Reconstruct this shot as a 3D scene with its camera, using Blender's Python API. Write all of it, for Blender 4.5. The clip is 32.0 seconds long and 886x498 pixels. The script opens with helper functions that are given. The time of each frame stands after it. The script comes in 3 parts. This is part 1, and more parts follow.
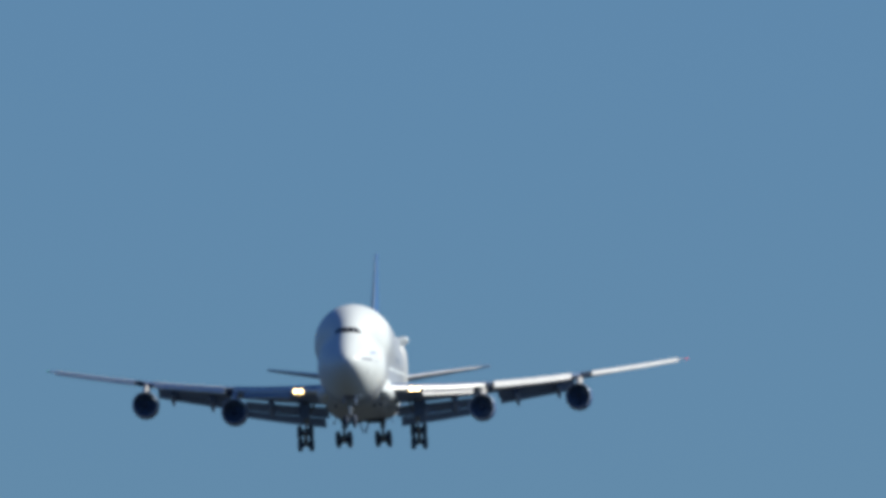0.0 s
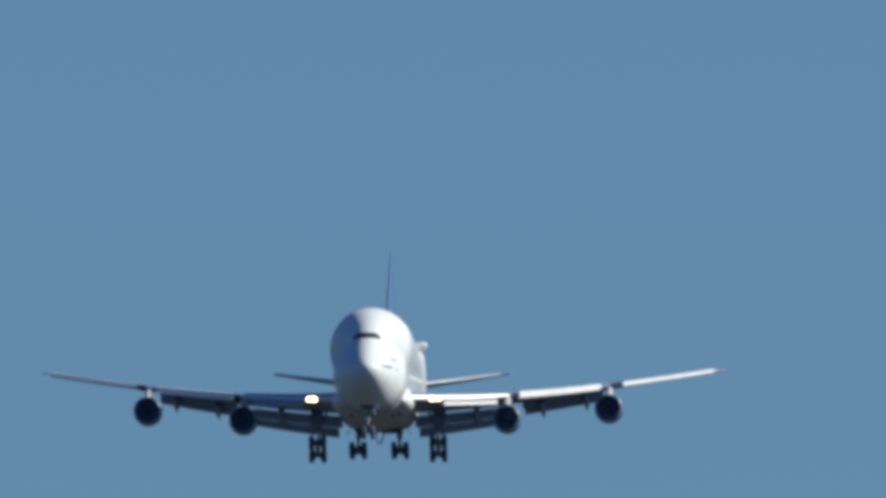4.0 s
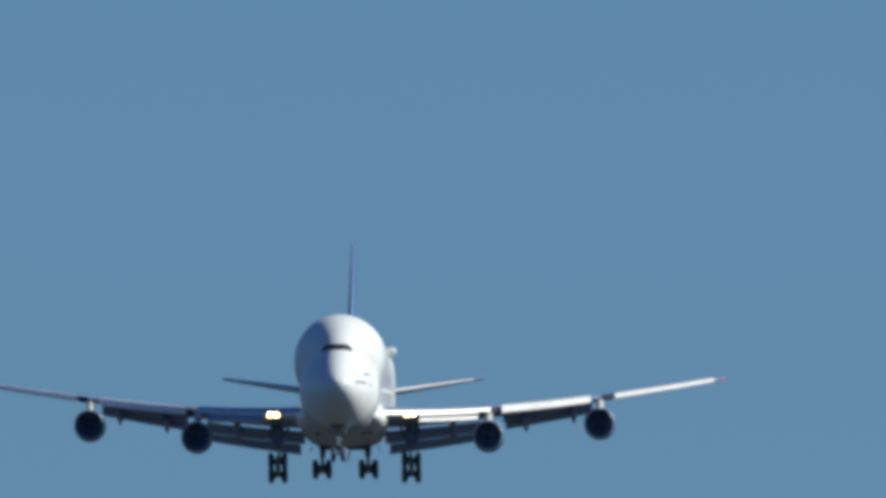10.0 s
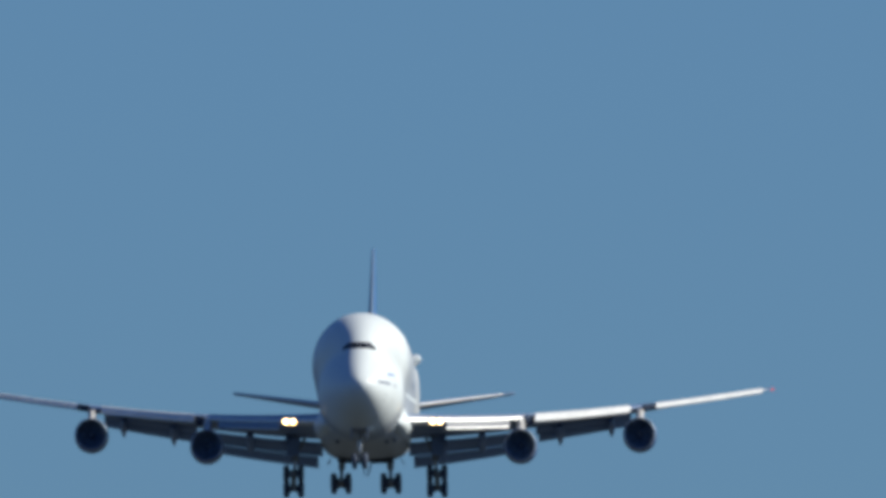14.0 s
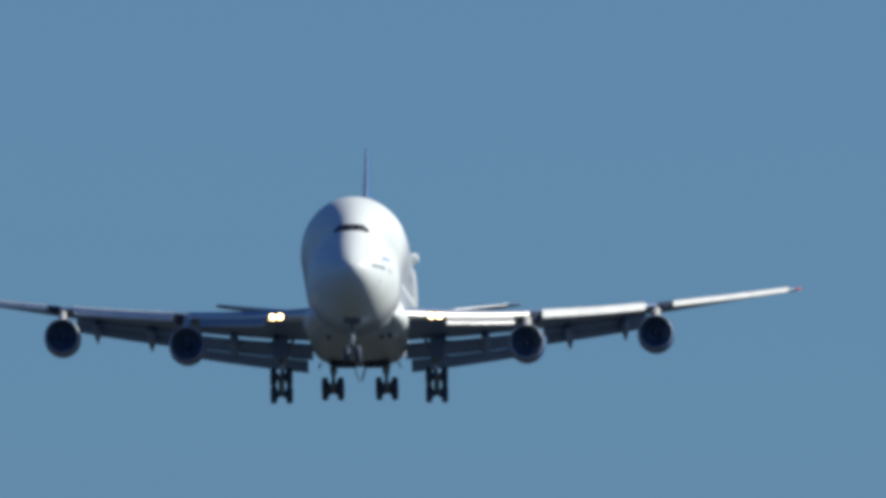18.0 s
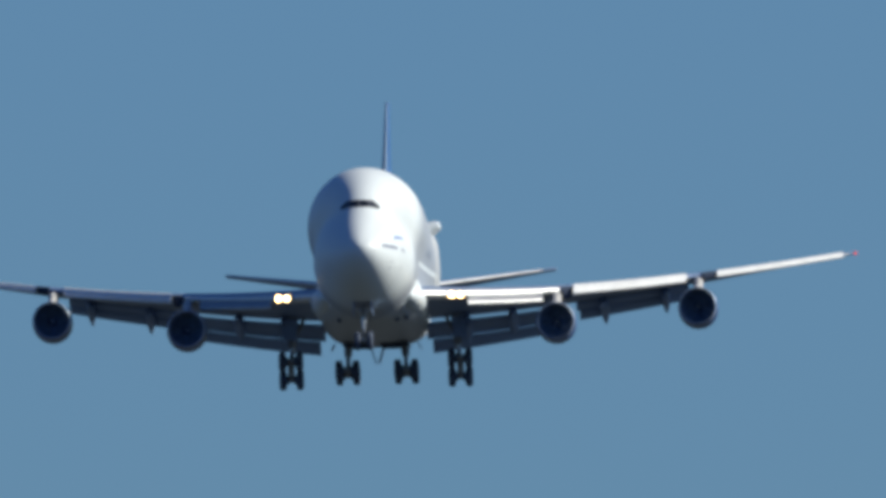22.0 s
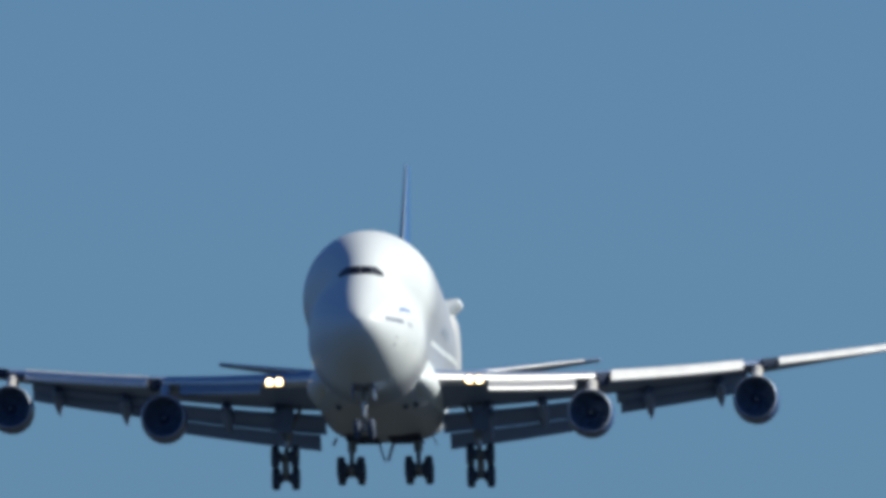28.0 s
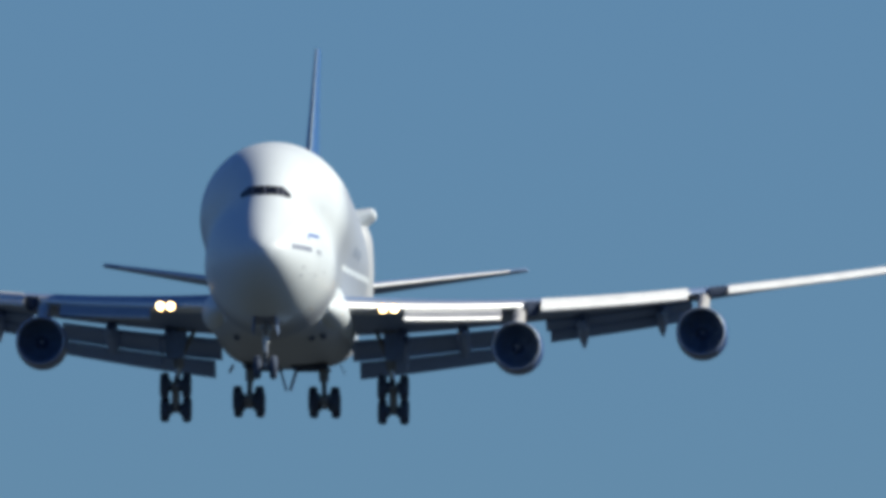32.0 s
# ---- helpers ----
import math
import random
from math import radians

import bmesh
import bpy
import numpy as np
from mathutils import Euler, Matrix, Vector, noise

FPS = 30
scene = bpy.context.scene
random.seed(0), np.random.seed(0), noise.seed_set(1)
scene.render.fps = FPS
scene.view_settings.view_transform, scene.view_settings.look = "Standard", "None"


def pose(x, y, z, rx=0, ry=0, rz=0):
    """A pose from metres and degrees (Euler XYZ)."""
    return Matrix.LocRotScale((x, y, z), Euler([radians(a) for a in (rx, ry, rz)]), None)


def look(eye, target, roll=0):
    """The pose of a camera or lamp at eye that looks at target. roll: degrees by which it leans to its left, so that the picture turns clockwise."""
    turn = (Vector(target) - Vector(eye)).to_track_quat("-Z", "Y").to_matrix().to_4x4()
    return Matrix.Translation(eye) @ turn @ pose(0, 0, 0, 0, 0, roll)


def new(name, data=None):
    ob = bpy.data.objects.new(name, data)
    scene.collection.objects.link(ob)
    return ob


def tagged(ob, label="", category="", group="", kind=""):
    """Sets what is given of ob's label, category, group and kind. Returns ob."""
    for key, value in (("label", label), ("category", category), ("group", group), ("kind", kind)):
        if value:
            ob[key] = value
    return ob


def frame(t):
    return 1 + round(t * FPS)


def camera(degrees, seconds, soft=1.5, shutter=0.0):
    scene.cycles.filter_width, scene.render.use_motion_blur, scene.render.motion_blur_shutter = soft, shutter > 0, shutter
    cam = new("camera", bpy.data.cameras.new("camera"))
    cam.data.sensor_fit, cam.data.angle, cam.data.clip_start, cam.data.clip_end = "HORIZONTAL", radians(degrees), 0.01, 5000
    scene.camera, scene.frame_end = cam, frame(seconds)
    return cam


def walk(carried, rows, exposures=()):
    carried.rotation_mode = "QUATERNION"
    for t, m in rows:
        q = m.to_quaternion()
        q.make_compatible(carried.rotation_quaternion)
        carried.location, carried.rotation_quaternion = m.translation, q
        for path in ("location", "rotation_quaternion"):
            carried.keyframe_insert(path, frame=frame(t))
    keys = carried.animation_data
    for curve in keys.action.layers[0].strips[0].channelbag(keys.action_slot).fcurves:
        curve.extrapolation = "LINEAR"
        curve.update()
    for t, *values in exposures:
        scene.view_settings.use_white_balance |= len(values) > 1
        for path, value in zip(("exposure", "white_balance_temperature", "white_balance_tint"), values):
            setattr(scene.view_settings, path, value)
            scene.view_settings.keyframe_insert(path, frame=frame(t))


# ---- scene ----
# ---- camera: a hand-held superzoom, standing still and panning with the airplane ----
CAMERA_ROWS = [
    (0, 93.16105, -0.58761),
    (0.5, 93.16737, -0.59497),
    (1, 93.09318, -0.49976),
    (1.5, 93.10102, -0.48005),
    (2, 93.13250, -0.47819),
    (2.5, 93.13714, -0.46445),
    (3, 93.13821, -0.45618),
    (3.5, 93.15390, -0.48674),
    (5.5, 93.18901, -0.40684),
    (6, 93.16875, -0.41562),
    (6.5, 93.16297, -0.45082),
    (7, 93.17593, -0.43360),
    (7.5, 93.18990, -0.39050),
    (8, 93.19935, -0.36775),
    (8.5, 93.17545, -0.36255),
    (9, 93.16451, -0.39334),
    (9.5, 93.18148, -0.37803),
    (10, 93.18659, -0.34794),
    (10.5, 93.20882, -0.32292),
    (11, 93.20137, -0.31956),
    (11.5, 93.16172, -0.30017),
    (12, 93.15599, -0.25673),
    (12.5, 93.21306, -0.22598),
    (13, 93.24079, -0.22006),
    (13.5, 93.22227, -0.20818),
    (14, 93.19661, -0.19167),
    (14.5, 93.16125, -0.17492),
    (16.5, 93.15774, -0.08441),
    (17, 93.11661, -0.09694),
    (17.5, 93.08291, -0.09783),
    (18, 93.07574, -0.04675),
    (18.5, 93.08370, 0.00232),
    (19, 93.05054, 0.02682),
    (19.5, 93.02768, 0.02580),
    (20, 93.01937, 0.04091),
    (20.5, 92.99872, 0.05210),
    (21, 92.98762, 0.04823),
    (21.5, 93.01872, 0.10164),
    (22, 93.04941, 0.15117),
    (22.5, 93.09908, 0.18902),
    (23, 93.10772, 0.20745),
    (23.5, 93.09240, 0.22946),
    (24, 93.10471, 0.25094),
    (24.5, 93.12165, 0.29754),
    (25, 93.14385, 0.32669),
    (25.5, 93.16078, 0.35183),
    (27.5, 93.12739, 0.46328),
    (28, 93.15004, 0.49983),
    (28.5, 93.17682, 0.51284),
    (29, 93.19340, 0.48107),
    (29.5, 93.16157, 0.49964),
    (30, 93.10462, 0.54354),
    (30.5, 93.11307, 0.63559),
    (31, 93.12314, 0.70619),
    (31.5, 93.10526, 0.69850),
    (32, 93.05812, 0.67677),
]
FOV = 1.04935

cam = camera(FOV, 32.0, soft=4.7)
walk(cam, [(t, pose(0, 0, 1.7, tilt, 0, pan)) for t, tilt, pan in CAMERA_ROWS])

# ---- world and sun ----
SUN_ELEVATION, SUN_AZIMUTH = 33.0, 87.0          # azimuth: degrees to the right of the line of sight
world = bpy.data.worlds.new("sky")
scene.world = world
world.use_nodes = True
wn, wl = world.node_tree.nodes, world.node_tree.links
sky = wn.new("ShaderNodeTexSky")
sky.sky_type = "NISHITA"
sky.sun_disc = False
sky.sun_elevation, sky.sun_rotation = radians(SUN_ELEVATION), radians(SUN_AZIMUTH)
sky.altitude, sky.air_density, sky.dust_density, sky.ozone_density = 0.0, 1.0, 0.0, 2.0
grade = wn.new("ShaderNodeVectorMath")           # the camera's colour response to clear sky
grade.operation = "MULTIPLY"
grade.inputs[1].default_value = (0.314, 0.545, 0.960)
wl.new(sky.outputs["Color"], grade.inputs[0])
wl.new(grade.outputs[0], wn["Background"].inputs["Color"])
wn["Background"].inputs["Strength"].default_value = 0.0616

sun = new("sun", bpy.data.lights.new("sun", "SUN"))
sun.data.energy, sun.data.angle, sun.data.color = 4.55, radians(0.53), (1.0, 0.975, 0.86)
_a, _e = radians(SUN_AZIMUTH), radians(SUN_ELEVATION)
sun.matrix_world = look(
    (500 * math.sin(_a) * math.cos(_e), 500 * math.cos(_a) * math.cos(_e), 500 * math.sin(_e)), (0, 0, 0))
scene.view_settings.exposure = 0.25


# ---- materials ----
def material(name, color, rough=0.5, metal=0.0, spread=0.06, scale=1.5, fine=14.0, bump=0.02, coat=0.0, gloss=0.5):
    """A painted or bare surface with broad stains, fine grain and a slight relief, in object space."""
    m = bpy.data.materials.new(name)
    m.use_nodes = True
    n, l = m.node_tree.nodes, m.node_tree.links
    b = n["Principled BSDF"]
    co = n.new("ShaderNodeTexCoord")
    broad, grain = n.new("ShaderNodeTexNoise"), n.new("ShaderNodeTexNoise")
    broad.inputs["Scale"].default_value, grain.inputs["Scale"].default_value = scale, fine
    broad.inputs["Detail"].default_value, grain.inputs["Detail"].default_value = 5, 4
    l.new(co.outputs["Object"], broad.inputs["Vector"])
    l.new(co.outputs["Object"], grain.inputs["Vector"])
    both = n.new("ShaderNodeMath")
    both.operation = "ADD"
    l.new(broad.outputs["Fac"], both.inputs[0])
    l.new(grain.outputs["Fac"], both.inputs[1])
    ramp = n.new("ShaderNodeMapRange")
    ramp.inputs["From Min"].default_value, ramp.inputs["From Max"].default_value = 0.6, 1.4
    ramp.inputs["To Min"].default_value, ramp.inputs["To Max"].default_value = 1 - spread, 1 + spread
    l.new(both.outputs[0], ramp.inputs["Value"])
    tint = n.new("ShaderNodeVectorMath")
    tint.operation = "SCALE"
    tint.inputs[0].default_value = color
    l.new(ramp.outputs[0], tint.inputs["Scale"])
    l.new(tint.outputs[0], b.inputs["Base Color"])
    dull = n.new("ShaderNodeMapRange")
    dull.inputs["To Min"].default_value, dull.inputs["To Max"].default_value = rough * 0.8, min(1, rough * 1.25)
    l.new(broad.outputs["Fac"], dull.inputs["Value"])
    l.new(dull.outputs[0], b.inputs["Roughness"])
    if bump:
        relief = n.new("ShaderNodeBump")
        relief.inputs["Strength"].default_value, relief.inputs["Distance"].default_value = bump, 0.02
        l.new(grain.outputs["Fac"], relief.inputs["Height"])
        l.new(relief.outputs[0], b.inputs["Normal"])
    b.inputs["Metallic"].default_value = metal
    b.inputs["Coat Weight"].default_value, b.inputs["Coat Roughness"].default_value = coat, rough
    b.inputs["Specular IOR Level"].default_value = gloss
    return m


def fuselage_material():
    """White paint that turns grey along the cargo section and fades to white at the nose and roof."""
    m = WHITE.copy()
    m.name = "white_to_grey_fuselage_paint"
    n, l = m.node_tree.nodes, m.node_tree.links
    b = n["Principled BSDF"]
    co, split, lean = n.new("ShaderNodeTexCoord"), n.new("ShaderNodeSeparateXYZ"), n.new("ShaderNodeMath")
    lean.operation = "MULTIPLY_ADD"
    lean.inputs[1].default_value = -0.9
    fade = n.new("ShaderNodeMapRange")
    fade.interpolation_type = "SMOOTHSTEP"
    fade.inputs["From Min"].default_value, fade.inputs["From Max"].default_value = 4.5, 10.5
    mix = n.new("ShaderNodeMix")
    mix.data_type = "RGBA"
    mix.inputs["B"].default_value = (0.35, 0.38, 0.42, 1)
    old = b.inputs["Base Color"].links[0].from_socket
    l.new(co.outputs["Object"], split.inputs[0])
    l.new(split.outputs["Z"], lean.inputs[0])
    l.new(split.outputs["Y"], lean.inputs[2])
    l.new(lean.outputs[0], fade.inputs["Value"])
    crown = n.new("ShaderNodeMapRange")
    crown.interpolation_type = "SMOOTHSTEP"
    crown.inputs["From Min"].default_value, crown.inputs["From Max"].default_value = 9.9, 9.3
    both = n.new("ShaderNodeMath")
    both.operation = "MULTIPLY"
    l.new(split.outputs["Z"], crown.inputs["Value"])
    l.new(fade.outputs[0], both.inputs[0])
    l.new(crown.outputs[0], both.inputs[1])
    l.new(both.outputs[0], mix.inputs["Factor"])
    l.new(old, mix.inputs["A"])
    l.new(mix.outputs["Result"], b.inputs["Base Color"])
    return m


def glow(name, color, strength):
    m = bpy.data.materials.new(name)
    m.use_nodes = True
    b = m.node_tree.nodes["Principled BSDF"]
    b.inputs["Base Color"].default_value = (*color, 1)
    b.inputs["Emission Color"].default_value = (*color, 1)
    b.inputs["Emission Strength"].default_value = strength
    return m


WHITE = material("white_aircraft_paint", (0.69, 0.735, 0.745), 0.46, spread=0.035, scale=0.35, fine=6, bump=0.01, gloss=0.3)
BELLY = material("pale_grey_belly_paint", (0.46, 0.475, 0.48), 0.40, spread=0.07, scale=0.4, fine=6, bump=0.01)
BLUE = material("blue_livery_paint", (0.045, 0.125, 0.29), 0.3, spread=0.08, scale=0.4, bump=0.01, coat=0.1)
NACELLE = material("dark_blue_nacelle_paint", (0.045, 0.10, 0.26), 0.3, spread=0.08, scale=0.8, bump=0.01)
# distant haze is put into the wing and flap greys as blue
GREY = material("hazed_grey_wing_paint", (0.19, 0.265, 0.41), 0.42, spread=0.10, scale=0.5, fine=7)
FLAPGREY = material("hazed_grey_flap_paint", (0.22, 0.32, 0.52), 0.45, spread=0.12, scale=0.9, fine=9)
ALUMINIUM = material("bare_aluminium", (0.56, 0.57, 0.59), 0.30, metal=0.6, spread=0.05, scale=1.2, fine=20)
LIPMETAL = material("polished_inlet_lip", (0.46, 0.51, 0.58), 0.36, metal=0.45, spread=0.05, scale=2.5)
DARKMETAL = material("dark_engine_metal", (0.10, 0.14, 0.22), 0.5, metal=0.4, spread=0.15, scale=3)
# fan and duct colours raised and blued to stand for air haze
FANMETAL = material("hazed_fan_titanium", (0.26, 0.34, 0.47), 0.45, metal=0.3, spread=0.12, scale=3)
DUCT = material("hazed_duct_lining", (0.19, 0.28, 0.44), 0.7, spread=0.12, scale=2)
# tyre black lifted towards blue, the haze held in its colour
RUBBER = material("hazed_black_tyre_rubber", (0.066, 0.088, 0.135), 0.85, spread=0.2, scale=4, fine=40, bump=0.1)
STEEL = material("grey_gear_steel", (0.30, 0.31, 0.32), 0.45, metal=0.3, spread=0.12, scale=4)
WHEELMETAL = material("pale_wheel_metal", (0.45, 0.46, 0.47), 0.45, metal=0.4, spread=0.12, scale=5)
FINEDGE = material("dull_fin_edge_paint", (0.28, 0.38, 0.46), 0.45, spread=0.1, scale=1.5)
# white pylons toned beige, their partial shade put into the base colour
PYLONPAINT = material("shaded_beige_pylon_paint", (0.50, 0.485, 0.46), 0.45, spread=0.10, scale=1.6, fine=16)
PANELPAINT = material("worn_pale_flap_paint", (0.74, 0.74, 0.73), 0.50, spread=0.16, scale=1.1, fine=12, bump=0.06, gloss=0.6)
SLATGREY = material("worn_grey_slat_paint", (0.44, 0.44, 0.445), 0.44, metal=0.5, spread=0.14, scale=1.1, fine=12, bump=0.05, gloss=1.0)
ROOTPAINT = material("worn_grey_edge_paint", (0.74, 0.735, 0.72), 0.50, metal=0.70, spread=0.10, scale=1.6, fine=16, gloss=1.0)
NOSEMETAL = material("burnished_leading_edge_metal", (0.66, 0.66, 0.655), 0.40, metal=0.3, spread=0.10, scale=1.6, fine=16, gloss=0.8)
GLASS = material("dark_cockpit_glass", (0.012, 0.013, 0.016), 0.12, spread=0.1, scale=3, bump=0)
FRAME = material("dark_window_frame", (0.09, 0.095, 0.11), 0.4, spread=0.1, scale=5, bump=0)
MARKBLUE = material("blue_marking_paint", (0.12, 0.22, 0.48), 0.4, spread=0.1, scale=5, bump=0)
MARKGREY = material("grey_marking_paint", (0.24, 0.26, 0.32), 0.4, spread=0.1, scale=5, bump=0)
MARKPALE = material("faded_grey_marking_paint", (0.25, 0.29, 0.35), 0.45, spread=0.1, scale=5, bump=0)
# near-black that paints the shade of slat gaps and gear bays
SHADETONE = material("dark_recess_shade", (0.035, 0.050, 0.085), 0.75, spread=0.1, scale=5, bump=0, gloss=0.15)
FUSELAGEPAINT = fuselage_material()
LANDING = glow("lit_landing_light", (1.0, 0.80, 0.48), 4.8)
RED = glow("red_navigation_light", (1.0, 0.06, 0.03), 0.5)
GREEN = glow("green_navigation_light", (0.03, 0.3, 0.2), 0.02)


def ground_material():
    m = bpy.data.materials.new("unseen_dark_ground")
    m.use_nodes = True
    n, l = m.node_tree.nodes, m.node_tree.links
    co = n.new("ShaderNodeTexCoord")
    cells, patches = n.new("ShaderNodeTexVoronoi"), n.new("ShaderNodeTexNoise")
    cells.inputs["Scale"].default_value, patches.inputs["Scale"].default_value = 0.004, 0.05
    patches.inputs["Detail"].default_value = 8
    ramp = n.new("ShaderNodeValToRGB")
    ramp.color_ramp.elements[0].color, ramp.color_ramp.elements[1].color = (0.021, 0.026, 0.028, 1), (0.048, 0.056, 0.060, 1)
    mix = n.new("ShaderNodeMath")
    mix.operation = "MULTIPLY_ADD"
    mix.inputs[1].default_value = 0.5
    l.new(co.outputs["Object"], cells.inputs["Vector"])
    l.new(co.outputs["Object"], patches.inputs["Vector"])
    l.new(cells.outputs["Color"], mix.inputs[0])
    l.new(patches.outputs["Fac"], mix.inputs[2])
    l.new(mix.outputs[0], ramp.inputs[0])
    b = n["Principled BSDF"]
    l.new(ramp.outputs[0], b.inputs["Base Color"])
    b.inputs["Roughness"].default_value = 0.95
    b.inputs["Specular IOR Level"].default_value = 0.1
    return m


# ---- mesh helpers ----
def part(name, bm, mat, parent, label="", smooth=True, crease=38):
    bmesh.ops.recalc_face_normals(bm, faces=bm.faces)
    data = bpy.data.meshes.new(name)
    bm.to_mesh(data)
    bm.free()
    for f in data.polygons:
        f.use_smooth = smooth
    if smooth:
        data.set_sharp_from_angle(angle=radians(crease))
    data.materials.append(mat)
    ob = new(name, data)
    ob.parent = parent
    return tagged(ob, label)


def share(ob, parent, m=None):
    """Another part on the same mesh."""
    twin = new(ob.name.split(".")[0], ob.data)
    twin.parent = parent
    if m is not None:
        twin.matrix_basis = m
    if "label" in ob:
        twin["label"] = ob["label"]
    return twin


def loft(rings, bm=None, closed=True, caps=True):
    """Skin over rings of equally many points."""
    bm = bm or bmesh.new()
    rows = [[bm.verts.new(p) for p in r] for r in rings]
    k = len(rings[0])
    for a, b in zip(rows, rows[1:]):
        for i in range(k if closed else k - 1):
            j = (i + 1) % k
            bm.faces.new((a[i], a[j], b[j], b[i]))
    if caps and closed:
        bm.faces.new(rows[0][::-1])
        bm.faces.new(rows[-1])
    return bm


def spun(profile, steps=48, axis="y", centre=(0, 0, 0), bm=None, caps=True):
    """A solid of revolution from (along, radius) pairs about an axis through centre."""
    rings = []
    for a, r in profile:
        ring = []
        for i in range(steps):
            p = 2 * math.pi * i / steps
            c, s = r * math.cos(p), r * math.sin(p)
            v = {"y": (c, a, s), "x": (a, c, s), "z": (c, s, a)}[axis]
            ring.append(Vector(v) + Vector(centre))
        rings.append(ring)
    return loft(rings, bm, True, caps)


def rod(p, q, r0, r1=None, steps=14, bm=None):
    """A round bar from p to q."""
    p, q = Vector(p), Vector(q)
    r1 = r0 if r1 is None else r1
    turn = (q - p).to_track_quat("Z", "Y")
    rings = []
    for c, r in ((p, r0), (q, r1)):
        rings.append([c + turn @ Vector((r * math.cos(a), r * math.sin(a), 0))
                      for a in (2 * math.pi * i / steps for i in range(steps))])
    return loft(rings, bm)


def slab(corners, thick, bm=None):
    """A plate with a bevel-free edge from four corners and a thickness along its normal."""
    c = [Vector(p) for p in corners]
    n = (c[1] - c[0]).cross(c[-1] - c[0]).normalized() * thick / 2
    return loft([[p - n for p in c], [p + n for p in c]], bm)


def curve_of(table):
    """A smooth monotone curve through (x, value) pairs."""
    xs, ys = np.array(table, float).T
    h, dl = np.diff(xs), np.diff(ys) / np.diff(xs)
    m = np.zeros(len(xs))
    m[0], m[-1] = dl[0], dl[-1]
    for i in range(1, len(xs) - 1):
        if dl[i - 1] * dl[i] > 0:
            w1, w2 = 2 * h[i] + h[i - 1], h[i] + 2 * h[i - 1]
            m[i] = (w1 + w2) / (w1 / dl[i - 1] + w2 / dl[i])

    def at(x):
        i = int(min(max(np.searchsorted(xs, x) - 1, 0), len(xs) - 2))
        s = min(max((x - xs[i]) / h[i], 0), 1)
        a, b = (1 + 2 * s) * (1 - s) ** 2, s * (1 - s) ** 2
        c, d = s * s * (3 - 2 * s), s * s * (s - 1)
        return float(a * ys[i] + b * h[i] * m[i] + c * ys[i + 1] + d * h[i] * m[i + 1])
    return at


# ---- the setting ----
# unseen sheet; its dark tone sets the bounce light on the undersides
def build_ground():
    bm = bmesh.new()
    rings = [(r, 72) for r in (60, 400, 1500, 5000, 15000, 40000)]
    centre = bm.verts.new((0, 0, 0))
    before = None
    for r, k in rings:
        row = [bm.verts.new((r * math.cos(2 * math.pi * i / k), r * math.sin(2 * math.pi * i / k), 0)) for i in range(k)]
        for i in range(k):
            j = (i + 1) % k
            bm.faces.new((centre, row[i], row[j]) if before is None else (before[i], row[i], row[j], before[j]))
        before = row
    ob = part("ground", bm, ground_material(), None)
    return tagged(ob, "unseen dark ground below the approach path, toned for its bounce light", "ground", kind="structure")


build_ground()

# ---- the airplane: local y runs aft from the nose tip, z up from the static ground line, x to its own port side ----
airplane = new("cargo_airplane")
airplane.empty_display_size = 5
tagged(airplane, "white four-engined outsize cargo jet, gear and flaps down, flying on approach", "airplane")

# fuselage: a lower lobe, and the swollen cargo lobe above it that grows out of the cockpit ridge
def root_of(table):
    f = curve_of([(math.sqrt(y), v) for y, v in table])
    return lambda y: f(math.sqrt(max(y, 0)))


LOW_BOTTOM = root_of([(0, 4.95), (0.25, 4.30), (0.5, 4.02), (1, 3.62), (2, 3.08), (3, 2.72), (4, 2.46), (6, 2.12), (8, 1.96),
                      (10, 1.88), (12, 1.85), (34, 1.88), (40, 2.25), (44, 2.75), (48, 3.4), (52, 4.15), (58, 5.4), (64, 6.65), (68.6, 7.45)])
LOW_TOP = root_of([(0, 5.05), (0.25, 5.55), (0.5, 5.78), (1, 6.12), (2, 6.68), (3, 7.15), (4, 7.55), (6, 8.1), (8, 8.3), (12, 8.35),
                   (46, 8.35), (58, 8.4), (68.6, 8.35)])
LOW_WIDTH = root_of([(0, 0.05), (0.25, 0.72), (0.5, 1.02), (1, 1.40), (2, 1.90), (3, 2.25), (4, 2.50), (6, 2.85), (8, 3.05), (10, 3.18),
                     (12, 3.25), (44, 3.25), (48, 3.2), (52, 3.0), (58, 2.4), (64, 1.5), (68.6, 0.45)])
HIGH_TOP = root_of([(0, 5.02), (0.5, 5.70), (1, 6.08), (2, 6.70), (3, 7.26), (4, 7.85), (4.5, 8.18), (5, 8.58), (5.5, 8.96), (6, 9.30),
                    (7, 9.85), (8, 10.28), (10, 10.95), (12, 11.27), (15, 11.63), (18, 11.81), (22, 11.88), (32, 11.78), (40, 11.5), (46, 11.05),
                    (52, 10.6), (58, 10.0), (64, 9.35), (68.6, 8.4)])
HIGH_WIDTH = root_of([(0, 0.03), (0.5, 0.40), (1, 0.60), (2, 0.80), (3, 0.95), (4, 1.10), (5, 1.25), (6, 1.45), (7, 1.80), (8, 2.15),
                      (10, 2.84), (12, 3.27), (15, 3.66), (18, 3.79), (22, 3.84), (38, 3.84), (42, 3.77), (46, 3.62), (52, 3.25), (58, 2.5),
                      (64, 1.5), (68.6, 0.42)])


